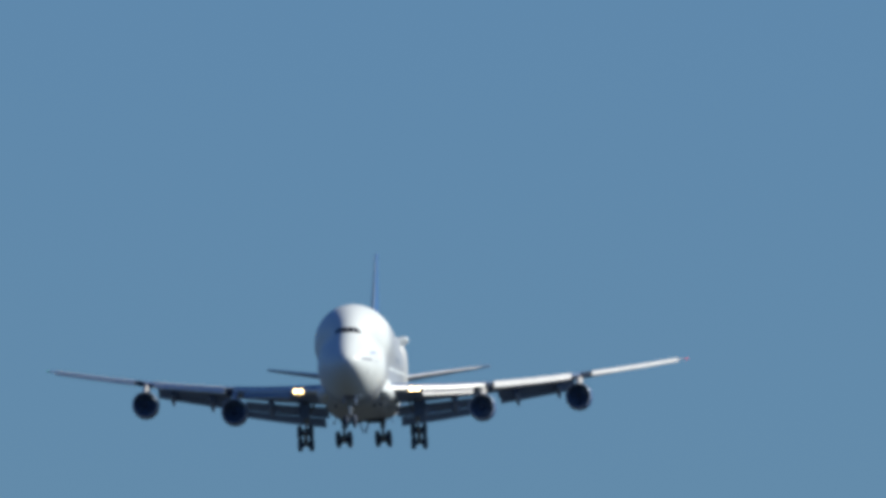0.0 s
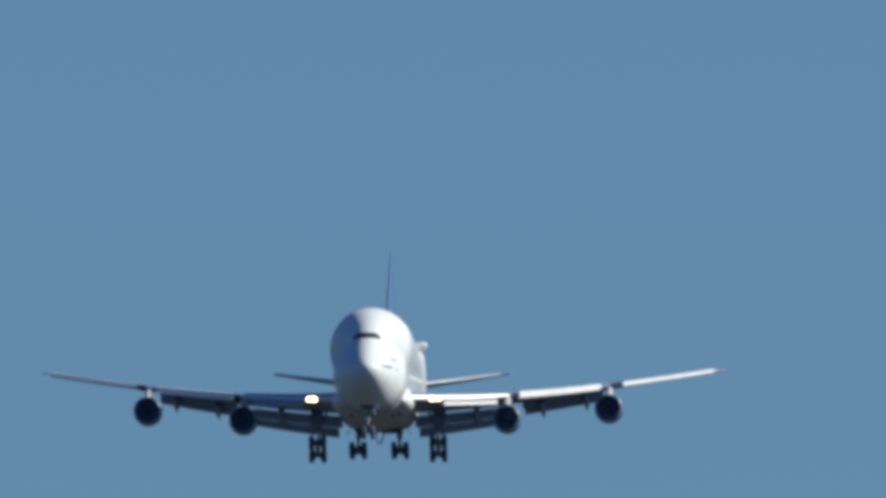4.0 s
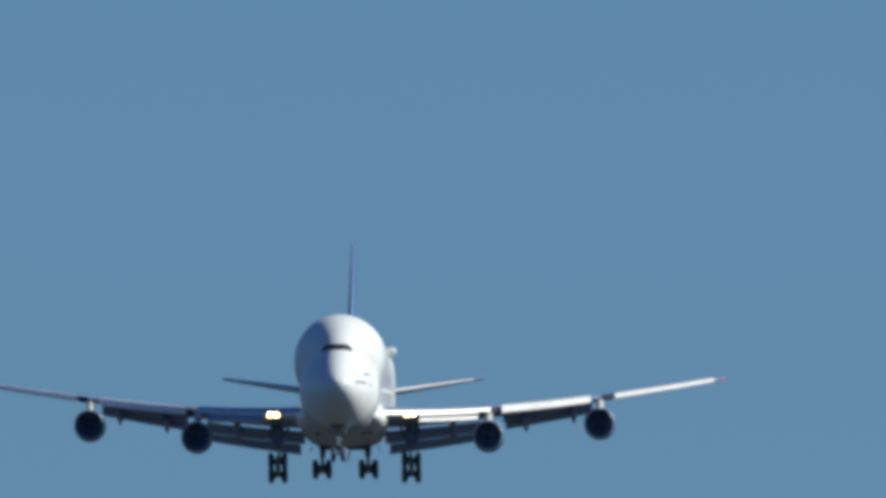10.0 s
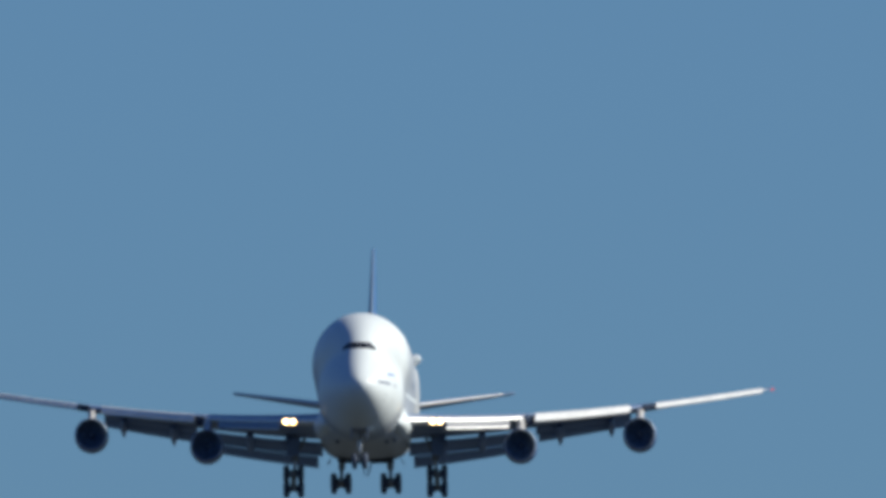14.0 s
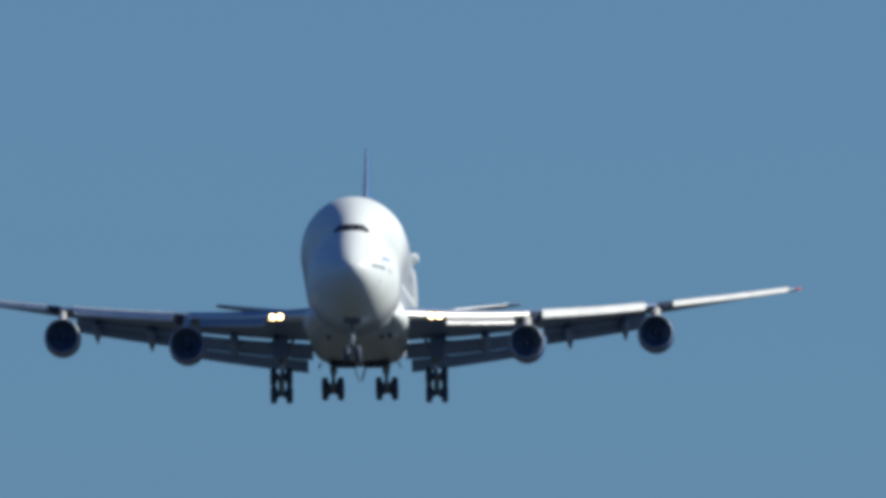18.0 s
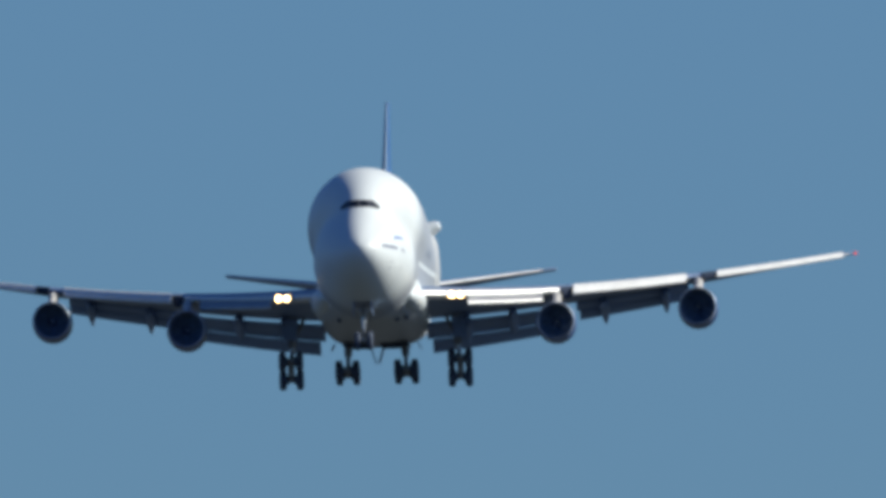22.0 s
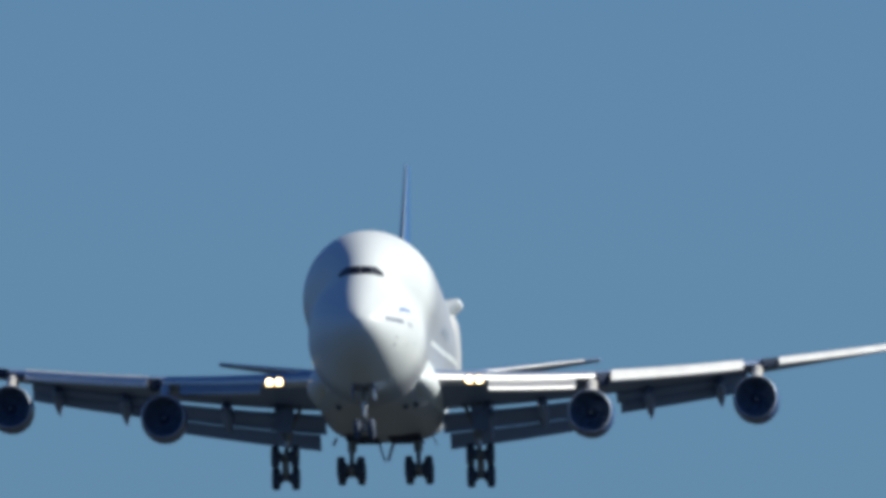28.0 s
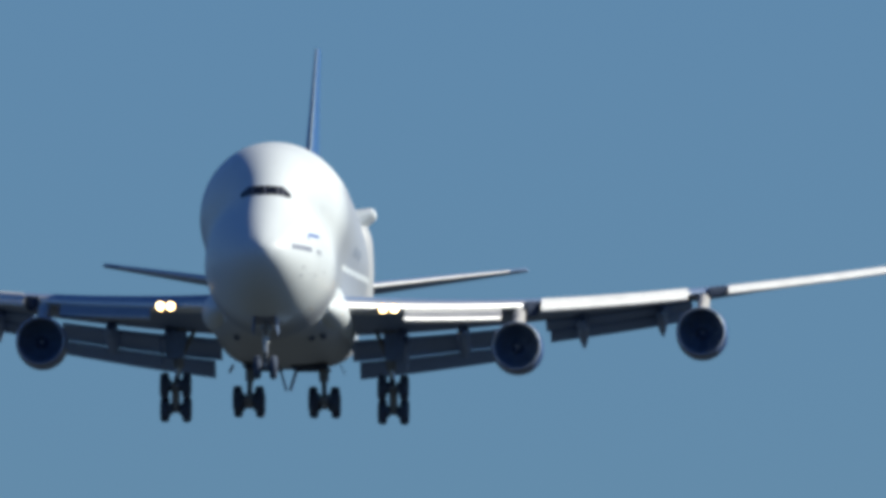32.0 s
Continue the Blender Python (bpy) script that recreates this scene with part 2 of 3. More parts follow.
def skin(y, phi, off=0.0):
    """A point of the fuselage: phi in degrees from straight up, towards port."""
    lb, lt, lw = LOW_BOTTOM(y), LOW_TOP(y), LOW_WIDTH(y)
    ht, hw = HIGH_TOP(y), HIGH_WIDTH(y)
    hh = min(hw * 1.02, (ht - lb) * 0.49)
    lo, hi = max(lb, ht - 2 * hh), min(lt, ht)
    aft = min(1.0, max(0.0, (y - 2.0) / 6.0))
    aft = aft * aft * (3 - 2 * aft)
    zc = 0.5 * (lb + min(lt, ht)) * (1 - aft) + (lo + hi) / 2 * aft
    dx, dz = math.sin(radians(phi)), math.cos(radians(phi))
    out = []
    for w, h, c in ((lw, (lt - lb) / 2, (lt + lb) / 2), (hw, hh, ht - hh)):
        a = (dx / w) ** 2 + (dz / h) ** 2
        b = dz * (zc - c) / h ** 2
        k = ((zc - c) / h) ** 2 - 1
        disc = b * b - a * k
        out.append((-b + math.sqrt(disc)) / a if disc > 0 else 0.0)
    k = min(0.75, 0.28 * lw + 0.01)
    d = max(out) + max(k - abs(out[0] - out[1]), 0) ** 2 / (4 * k)
    return Vector(((d + off) * dx, y, zc + (d + off) * dz))


def build_fuselage():
    ys = [68.6 * (i / 150) ** 1.75 for i in range(1, 151)]
    around = 112
    rings = [[skin(y, 360 * i / around) for i in range(around)] for y in [0.004] + ys]
    return part("fuselage", loft(rings), FUSELAGEPAINT, airplane, "white double-lobe fuselage, fading to grey along the cargo section")


fuselage = build_fuselage()


def patch(name, y0, y1, p0, p1, mat, parent, off=0.012, nu=6, nv=6, skew=0.0, label=""):
    """A thin painted or glazed panel lying on the fuselage skin, between two stations and two angles."""
    top, low = [], []
    for i in range(nu + 1):
        y = y0 + (y1 - y0) * i / nu
        for j in range(nv + 1):
            p = p0 + (p1 - p0) * j / nv
            yy = y + skew * j / nv
            top.append(skin(yy, p, off))
            low.append(skin(yy, p, -0.03))
    bm = bmesh.new()
    vt, vl = [bm.verts.new(p) for p in top], [bm.verts.new(p) for p in low]
    w = nv + 1
    for i in range(nu):
        for j in range(nv):
            q = (i * w + j, i * w + j + 1, (i + 1) * w + j + 1, (i + 1) * w + j)
            bm.faces.new([vt[a] for a in q])
    edge = ([j for j in range(w)] + [i * w + nv for i in range(1, nu + 1)]
            + [nu * w + j for j in range(nv - 1, -1, -1)] + [i * w for i in range(nu - 1, 0, -1)])
    for a, b in zip(edge, edge[1:] + edge[:1]):
        bm.faces.new((vt[a], vl[a], vl[b], vt[b]))
    return part(name, bm, mat, parent, label)


def windshield():
    """Six panes in a dark frame round the cockpit ridge: each pane is ruled over the skin by height and width."""
    def spot(x, z):
        lo, hi = 3.2, 11.0
        for _ in range(36):
            mid = (lo + hi) / 2
            w = max((skin(mid, p).x for p in range(0, 100, 3) if skin(mid, p).z >= z), default=-1.0)
            if w < abs(x):
                lo = mid
            else:
                hi = mid
        return Vector((x, hi, z))

    def pane(name, x0, x1, low, high, mat, parent, off):
        n = 7
        grid = []
        for i in range(n):
            x = x0 + (x1 - x0) * i / (n - 1)
            for j in range(4):
                z = low(x) + (high(x) - low(x)) * j / 3
                grid.append(spot(x, z) + Vector((0.35 * x * off, -off, 0.5 * off)))
        bm = bmesh.new()
        vs = [bm.verts.new(g) for g in grid]
        back = [bm.verts.new(g + Vector((-0.02 * np.sign(g.x), 0.06, -0.04))) for g in grid]
        for i in range(n - 1):
            for j in range(3):
                a, b, c, d = i * 4 + j, (i + 1) * 4 + j, (i + 1) * 4 + j + 1, i * 4 + j + 1
                bm.faces.new((vs[a], vs[b], vs[c], vs[d]))
        rim = [i * 4 for i in range(n)] + [(n - 1) * 4 + j for j in (1, 2, 3)] + [i * 4 + 3 for i in range(n - 2, -1, -1)] + [2, 1]
        for a, b in zip(rim, rim[1:] + rim[:1]):
            bm.faces.new((vs[a], back[a], back[b], vs[b]))
        return part(name, bm, mat, parent)

    low = lambda x: 8.12 - 0.27 * max(0, abs(x) - 0.8)
    high = lambda x: 8.57 - 0.05 * max(0, abs(x) - 0.3) - 0.95 * max(0, abs(x) - 0.86)
    for side in (-1, 1):
        frame_part = pane("windshield_frame", side * 0.015, side * 1.24, lambda x: low(x) - 0.03, lambda x: high(x) + 0.03, FRAME, fuselage, 0.04)
        for a, b in ((0.07, 0.56), (0.60, 1.02), (1.05, 1.21)):
            pane("cockpit_window", side * a, side * b, low, high, GLASS, frame_part, 0.056)


windshield()

# ---- belly fairing round the wing roots ----
FAIR_WIDE = curve_of([(13.5, 3.42), (30, 3.5), (38, 3.4), (42, 2.8), (46, 1.3)])
FAIR_DEEP = curve_of([(13.5, 1.74), (34, 1.76), (38, 2.0), (42, 2.45), (46, 3.0)])
FAIR_HIGH = curve_of([(13.5, 5.6), (34, 5.6), (40, 5.2), (46, 3.9)])


def fairing_point(y, a):
    """A point of the belly fairing, which swells out of the round fuselage ahead of the wing; a: angle round it."""
    w, b, t = FAIR_WIDE(y), FAIR_DEEP(y), FAIR_HIGH(y)
    mid = (b + t) / 2
    c, s = math.cos(a), math.sin(a)
    full = Vector((w * math.copysign(abs(c) ** 0.74, c), y, mid + (t - b) / 2 * math.copysign(abs(s) ** 0.80, s)))
    swell = min(1.0, max(0.0, (y - 14.6) / 6.6))
    swell = swell * swell * (3 - 2 * swell)
    if swell >= 1:
        return full
    d = Vector((full.x, 0, full.z - mid)).normalized()
    h = d.z * (mid - 5.1)
    reach = -h + math.sqrt(h * h + 3.22 ** 2 - (mid - 5.1) ** 2)
    return (Vector((0, y, mid)) + d * reach).lerp(full, swell)


def fairing():
    rings = [[fairing_point(14.4 + 31.6 * i / 70, 2 * math.pi * k / 64) for k in range(64)] for i in range(71)]
    ob = part("wing_fairing", loft(rings), BELLY, airplane, "belly fairing, grey below and white above a level line")
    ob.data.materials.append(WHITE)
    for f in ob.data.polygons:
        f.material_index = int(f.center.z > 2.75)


fairing()


def bulge(name, centre, half, label, bm_steps=18):
    """A blunt-nosed, long-tailed swelling: an ellipsoid with half its length ahead of its centre."""
    rings = []
    for i in range(1, bm_steps):
        a = math.pi * i / bm_steps
        r = math.sin(a) ** 0.85
        y = -half[1] * math.cos(a) * (1.0 if a < math.pi / 2 else 2.2)
        rings.append([Vector(centre) + Vector((half[0] * r * math.cos(b), y, (half[2] if math.sin(b) > 0 else half[3]) * r * math.sin(b)))
                      for b in (2 * math.pi * k / 28 for k in range(28))])
    return part(name, loft(rings), WHITE, airplane, label)


def root_fillet(side):
    bulge("root_fillet", (side * 2.60, 21.2, 3.35), (1.14, 5.6, 1.26, 0.85), "white rounded wing root fillet")


for side in (-1, 1):
    root_fillet(side)

# ---- wings ----
LEAD_Z = curve_of([(0, 3.60), (3.25, 3.72), (5.6, 3.86), (9, 4.14), (12, 4.47), (16.5, 5.12), (21, 5.92), (26, 6.93), (31.0, 8.04)])
TRAIL_Y = curve_of([(0, 35.6), (3.25, 36.0), (12.5, 38.6), (21, 42.8), (30.6, 47.4)])
TWIST = curve_of([(0, 1.4), (6, 1.1), (12, 0.2), (17, -0.8), (21, -2.0), (30.6, -4.2)])
THICK = curve_of([(0, 0.092), (3.5, 0.088), (6, 0.087), (9, 0.086), (12, 0.084), (20, 0.08), (30.6, 0.06)])


def lead_y(x):
    return 20.7 + (x - 5.0) * 0.905


def foil(n=15, thick=0.1, camber=0.012, under=1.0):
    """A closed aerofoil outline, (chordwise, up), from the trailing edge over the top and back below."""
    us = [0.5 * (1 - math.cos(math.pi * i / n)) for i in range(n + 1)]
    t = lambda u: 5 * thick * (0.2969 * math.sqrt(u) - 0.126 * u - 0.3516 * u * u + 0.2843 * u ** 3 - 0.1015 * u ** 4) + 0.001
    c = lambda u: 4 * camber * u * (1 - u)
    return [(u, c(u) + t(u)) for u in us[::-1]] + [(u, c(u) - under * t(u)) for u in us[1:]]


def wing_ring(x, side, cut):
    c = (TRAIL_Y(x) - lead_y(x)) * cut
    a = radians(TWIST(x))
    ring = []
    for u, v in foil(16, THICK(x) / cut, 0.012, 0.55):
        y, z = u * c, v * c
        ring.append(Vector((side * x, lead_y(x) + y * math.cos(a) + z * math.sin(a), LEAD_Z(x) + z * math.cos(a) - y * math.sin(a))))
    return ring


def wing_point(x, u, up=0.0):
    """A point on the chord plane of the port wing."""
    c = TRAIL_Y(x) - lead_y(x)
    a = radians(TWIST(x))
    return Vector((x, lead_y(x) + u * c * math.cos(a), LEAD_Z(x) - u * c * math.sin(a) + up))


CUT = 0.85


def build_wing(side):
    xs = [2.6 + i * 0.9 for i in range(20)] + [20.3]
    rings = [wing_ring(x, side, CUT) for x in xs]
    outer = [20.34] + [21 + i * 1.08 for i in range(9)] + [30.3, 30.75]
    rings += [wing_ring(x, side, 1.0) for x in outer]
    tip = wing_ring(30.95, side, 0.93)
    mid = sum(tip, Vector()) / len(tip)
    rings.append([mid + (p - mid) * 0.55 + Vector((side * 0.12, 0.15, 0)) for p in tip])
    wing = part("wing", loft(rings), GREY, airplane, "grey painted swept wing")
    return wing


def krueger(wing, side, x0, x1, size, reach, drop, lift, mat, bow=(0.8, 1.25)):
    """One leading edge flap panel, swung forward and down from the wing's nose, with a rounded bull nose."""
    rings, noses = [], []
    for i in range(7):
        x = x0 + (x1 - x0) * i / 6
        s = size(x)
        ly, lz = lead_y(x), LEAD_Z(x) + lift * s
        prof = []
        for k in range(9):
            q = k / 8
            prof.append((ly + 0.10 * s - reach * s * q ** bow[0], lz - drop * s * q ** bow[1]))
        nose = prof[-1]
        under = [(nose[0] + 0.03 * s, nose[1] - 0.10 * s), (nose[0] + 0.14 * s, nose[1] - 0.10 * s)]
        under += [(p[0] + 0.07 * s, p[1] - 0.05 * s) for p in prof[6::-1]]
        rings.append([Vector((side * x, a, b)) for a, b in prof + under])
        noses.append([Vector((side * x, nose[0] + 0.04 * s + 0.16 * s * math.cos(a), nose[1] - 0.05 * s + 0.15 * s * math.sin(a)))
                      for a in (2 * math.pi * k / 12 for k in range(12))])
    panel = part("leading_edge_flap", loft(rings), mat, wing, "leading edge flap, extended")
    part("bull_nose", loft(noses), mat, panel, "bright rounded flap nose")
    return panel


def edge_points(thick, chord, reach, under=1.0, n=8):
    """The rounded front of an aerofoil, (aft, up) in metres, from its top round to its underside."""
    t = lambda u: 5 * thick * (0.2969 * math.sqrt(u) - 0.126 * u - 0.3516 * u * u + 0.2843 * u ** 3) * chord
    out = []
    for k in range(-n, n + 1):
        u = reach * (k / n) ** 2
        out.append((u * chord, math.copysign(t(u), -k) * (under if k > 0 else 1.0) if k else 0.0))
    return out


def wing_nose(name, wing, side, x0, x1, mat, label, proud=0.015, reach=0.012):
    """The metal skin over the wing's leading edge between two spans."""
    n = max(2, int((x1 - x0) / 0.9))
    out = []
    for i in range(n + 1):
        x = x0 + (x1 - x0) * i / n
        cut = CUT if x < 20.32 else 1.0
        c = (TRAIL_Y(x) - lead_y(x)) * cut
        a = radians(TWIST(x))
        ring = []
        for y, z in edge_points(THICK(x) / cut, c, reach, 0.75):
            ring.append(Vector((side * x, lead_y(x) - proud + y * math.cos(a) + z * math.sin(a),
                                LEAD_Z(x) + (z + math.copysign(proud, z)) * math.cos(a) - y * math.sin(a))))
        out.append(ring)
    return part(name, loft(out, closed=False), mat, wing, label, crease=80)


def slat_gap_shade(wing, side, x0, x1, deep, top):
    """The blunt underside of the leading edge where no flap panel swings out beside a pylon, its shade painted dark."""
    rings = []
    for i in range(9):
        q = i / 8
        x = x0 + (x1 - x0) * q
        full = min(1.0, 0.35 + 4.5 * min(q, 1 - q))
        y, z, h = lead_y(x) - 0.10, LEAD_Z(x) + top, (deep + 0.10) * full
        rings.append([Vector((side * x, y + a, z + b * h)) for a, b in
                      ((0.10, 0.0), (0.0, -0.08), (-0.04, -0.35), (-0.02, -0.70), (0.08, -0.94), (0.25, -1.0), (0.9, -0.85), (0.9, 0.0))])
    return part("slat_gap_shade", loft(rings), SHADETONE, wing, "leading edge gap beside the pylon, its shade painted dark")


def flap_element(name, wing, side, x0, x1, start, chord, angle, bend=0.0, mat=None):
    """One slotted flap vane between two spans; start: metres aft of and below the wing's cut trailing edge, at a 15 m chord."""
    rings = []
    for i in range(5):
        x = x0 + (x1 - x0) * i / 4
        k = (TRAIL_Y(x) - lead_y(x)) / 15.0
        k = 0.35 + 0.65 * k
        base = wing_point(x, CUT)
        a = radians(angle)
        ring = []
        for u, v in foil(8, 0.16, 0.05):
            y, z = u * chord * k, v * chord * k
            ring.append(Vector((side * x, base.y + start[0] * k + y * math.cos(a) + z * math.sin(a),
                                base.z + start[1] * k + z * math.cos(a) - y * math.sin(a))))
        rings.append(ring)
    return part(name, loft(rings), mat or FLAPGREY, wing, "grey slotted trailing edge flap, lowered")


def canoe(wing, side, x, length, depth, down, wide):
    """A flap track fairing: a slim drooped pod under the trailing edge."""
    base = wing_point(x, 0.62, -0.35)
    rings = []
    for i in range(15):
        q = i / 14
        r = max(0.012, math.sin(math.pi * min(1, q * 1.02) ** 0.8) ** 0.75) if 0 < q < 1 else 0.012
        y = base.y + q * length
        droop = -down * max(0, q - 0.35) ** 1.35
        ring = [Vector((side * x + wide * r * math.cos(a), y, base.z + droop + depth * r * math.sin(a) - 0.25 * depth))
                for a in (2 * math.pi * k / 16 for k in range(16))]
        rings.append(ring)
    return part("flap_track_fairing", loft(rings), FLAPGREY, wing, "grey drooped flap track fairing")


for side in (-1, 1):
    wing = build_wing(side)
    for a, b in ((6.40, 7.9), (7.91, 9.45), (9.46, 11.1)):
        krueger(wing, side, a, b, lambda x: 1.03, 1.0, 0.51, -0.10, SLATGREY)
    for a, b in ((13.05, 14.35), (14.36, 15.75), (15.76, 17.15), (17.16, 18.5), (18.51, 20.2)):
        krueger(wing, side, a, b, lambda x: 0.95 - 0.014 * (x - 13), 0.80, 0.60, 0.38, PANELPAINT, (0.9, 1.6))
    for a, b in ((22.2, 23.6), (23.61, 25.2), (25.21, 26.8), (26.81, 28.4), (28.41, 30.25)):
        krueger(wing, side, a, b, lambda x: 0.76 - 0.014 * (x - 22), 0.66, 0.48, 0.34, PANELPAINT, (0.9, 1.6))
    wing_nose("wing_nose", wing, side, 3.4, 12.94, ROOTPAINT, "dull metal wing leading edge", 0.02, 0.042)
    for a, b in ((12.95, 20.3), (22.1, 30.6)):
        wing_nose("wing_nose", wing, side, a, b, NOSEMETAL, "bright metal wing leading edge")
    for a, b, deep, top in ((12.28, 12.96, 0.66, 0.23), (21.22, 22.08, 0.40, 0.24)):
        slat_gap_shade(wing, side, a, b, deep, top)
    flap_element("fore_flap", wing, side, 3.3, 11.45, (-0.25, -0.29), 2.20, 21)
    flap_element("aft_flap", wing, side, 3.65, 11.45, (1.56, -1.15), 1.22, 38)
    flap_element("fore_flap", wing, side, 12.95, 20.2, (-0.15, -0.07), 1.75, 17)
    flap_element("aft_flap", wing, side, 13.15, 20.2, (1.38, -0.58), 1.16, 34)
    for x, ln, dp, dn, wd in ((5.9, 7.0, 0.55, 2.1, 0.30), (8.9, 6.6, 0.55, 2.0, 0.36), (14.8, 5.4, 0.55, 1.7, 0.32), (18.7, 4.9, 0.5, 1.55, 0.30)):
        canoe(wing, side, x, ln, dp, dn, wd)
    # landing lights let into the wing root's nose
    for x in (5.34, 5.88):
        at = (side * x, lead_y(x) - 0.20, LEAD_Z(x) - 0.06)
        lamp = part("landing_light", spun([(-0.02, 0.02), (-0.02, 0.19)], 22, "y", at), LANDING, wing, "lit landing light")
        # added tube that keeps the lamp's glow off the fuselage
        part("light_shield", spun([(0.3, 0.22), (-0.20, 0.22), (-0.20, 0.237), (0.3, 0.237)], 22, "y", at, caps=False), DUCT, lamp)
    tip = wing_point(30.85, 0.12)
    part("navigation_light", spun([(-0.25, 0.02), (-0.16, 0.08), (0.2, 0.09), (0.5, 0.03)], 12, "y",
                                  (side * 31.02, tip.y, tip.z + 0.02)), RED if side > 0 else GREEN, wing,
         "red navigation light" if side > 0 else "green navigation light")


# ---- engines ----
def build_engine(x, y, z, wing_x):
    engine = new("engine")
    engine.parent = airplane
    tagged(engine, "dark blue jet engine nacelle with polished lip")
    cz = lambda a: (x, y + a, z)
    cowl = part("fan_cowl", spun([(0.10, 1.17), (0.12, 1.231), (0.30, 1.25), (0.7, 1.285), (1.6, 1.31), (2.6, 1.30), (3.6, 1.21), (4.3, 1.08), (4.32, 1.02), (3.6, 1.04)],
                                 56, "y", cz(0), caps=False), NACELLE, engine)
    part("inlet_lip", spun([(0.62, 1.10), (0.30, 1.09), (0.10, 1.11), (0.02, 1.145), (0.0, 1.18), (0.03, 1.205), (0.12, 1.230)],
                           56, "y", cz(0), caps=False), LIPMETAL, engine, "polished metal inlet lip")
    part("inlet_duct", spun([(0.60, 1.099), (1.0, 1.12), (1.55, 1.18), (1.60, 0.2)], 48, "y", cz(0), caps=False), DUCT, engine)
    quad = []
    for r, tw, ch in ((0.30, 25, 0.22), (0.7, 45, 0.26), (1.15, 60, 0.28)):
        o = Vector((0, math.cos(radians(tw)), math.sin(radians(tw)))) * ch / 2
        th = Vector((0, 0.012, 0))
        c = Vector((r, 0, 0))
        quad.append([c - o - th, c + o - th, c + o + th, c - o + th])
    blade = part("fan_blade", loft(quad), FANMETAL, engine)
    blade.location = cz(1.42)
    for i in range(1, 30):
        share(blade, engine, pose(*cz(1.42), 0, 12 * i, 0))
    part("spinner", spun([(0.95, 0.01), (1.0, 0.07), (1.12, 0.17), (1.3, 0.27), (1.45, 0.31)], 28, "y", cz(0)), DARKMETAL, engine, "dark grey spinner")
    part("spinner_mark", spun([(0.935, 0.005), (0.985, 0.075), (1.03, 0.115), (1.05, 0.10)], 16, "y", (x + 0.02, y, z + 0.01)), STEEL, engine, "pale painted spiral mark")
    part("core_cowl", spun([(3.5, 0.90), (4.3, 0.86), (5.3, 0.62), (5.35, 0.56), (4.6, 0.55)], 36, "y", cz(0), caps=False), DARKMETAL, engine)
    part("exhaust_plug", spun([(4.6, 0.40), (5.3, 0.34), (6.1, 0.04)], 24, "y", cz(0)), DARKMETAL, engine)
    # pylon up to the wing
    ly, lz = lead_y(abs(wing_x)), LEAD_Z(abs(wing_x))
    rings = []
    for q in (0.0, 0.12, 0.35, 0.65, 1.0):
        yy = y + 0.9 + (ly + 4.2 - y - 0.9) * q
        top = z + 1.30 + (lz + 0.28 - z - 1.30) * min(1, q / 0.5) if yy < ly + 0.4 else lz - 0.05
        low = z + 1.15 - 0.25 * q
        w = 0.06 + 0.24 * math.sin(math.pi * min(1, 0.12 + q * 0.9)) ** 0.7
        low = min(low, top - 0.15)
        rings.append([Vector((x + w * sx, yy, zz)) for sx, zz in
                      ((0, top), (0.6, top - 0.05), (1, top - 0.2), (1, low), (-1, low), (-1, top - 0.2), (-0.6, top - 0.05))])
    part("pylon", loft(rings), PYLONPAINT, engine, "pale painted pylon")
    return engine


for side in (-1, 1):
    build_engine(side * 11.97, 23.36, 2.2, 11.97)
    build_engine(side * 20.98, 31.44, 3.68, 20.98)


# ---- tail ----
def tail_surface(name, root, tip, mat, label, steps=9):
    """A tapered surface; root and tip: leading edge point, chord, thickness ratio; spans along the line between them."""
    (p0, c0, t0), (p1, c1, t1) = root, tip
    p0, p1 = Vector(p0), Vector(p1)
    span = p1 - p0
    upright = abs(span.z) > abs(span.x)
    rings = []
    for i in range(steps + 1):
        q = i / steps
        p, c, t = p0.lerp(p1, q), c0 + (c1 - c0) * q, t0 + (t1 - t0) * q
        ring = []
        for u, v in foil(12, t, 0.0):
            ring.append(p + (Vector((v * c, u * c, 0)) if upright else Vector((0, u * c, v * c + 0.045 * u * c))))
        rings.append(ring)
    mid = sum(rings[-1], Vector()) / len(rings[-1])
    cap = span.normalized() * 0.18
    rings.append([mid + (p - mid) * 0.6 + cap for p in rings[-1]])
    return part(name, loft(rings), mat, airplane, label)


def tail_nose(name, parent, root, tip, mat, label, reach, proud=0.012, steps=9):
    """The bare metal nose of a tail surface, a hair proud of it."""
    (p0, c0, t0), (p1, c1, t1) = root, tip
    p0, p1 = Vector(p0), Vector(p1)
    upright = abs(p1.z - p0.z) > abs(p1.x - p0.x)
    out = []
    for i in range(steps + 1):
        q = i / steps
        p, c, t = p0.lerp(p1, q), c0 + (c1 - c0) * q, t0 + (t1 - t0) * q
        row = []
        for y, z in edge_points(t, c, reach):
            z += math.copysign(proud, z)
            row.append(p + (Vector((z, y - proud, 0)) if upright else Vector((0, y - proud, z + 0.045 * y))))
        out.append(row)
    return part(name, loft(out, closed=False), mat, parent, label, crease=80)


for side in (-1, 1):
    ends = ((side * 1.3, 59.2, 7.75), 9.6, 0.072), ((side * 10.75, 67.7, 9.62), 2.6, 0.08)
    stab = tail_surface("stabilizer", *ends, GREY, "grey swept horizontal stabilizer")
    short = (Vector(ends[0][0]).lerp(Vector(ends[1][0]), 0.92), 3.16, 0.0794)
    tail_nose("stabilizer_nose", stab, ends[0], short, NOSEMETAL, "bare metal leading edge", 0.014)

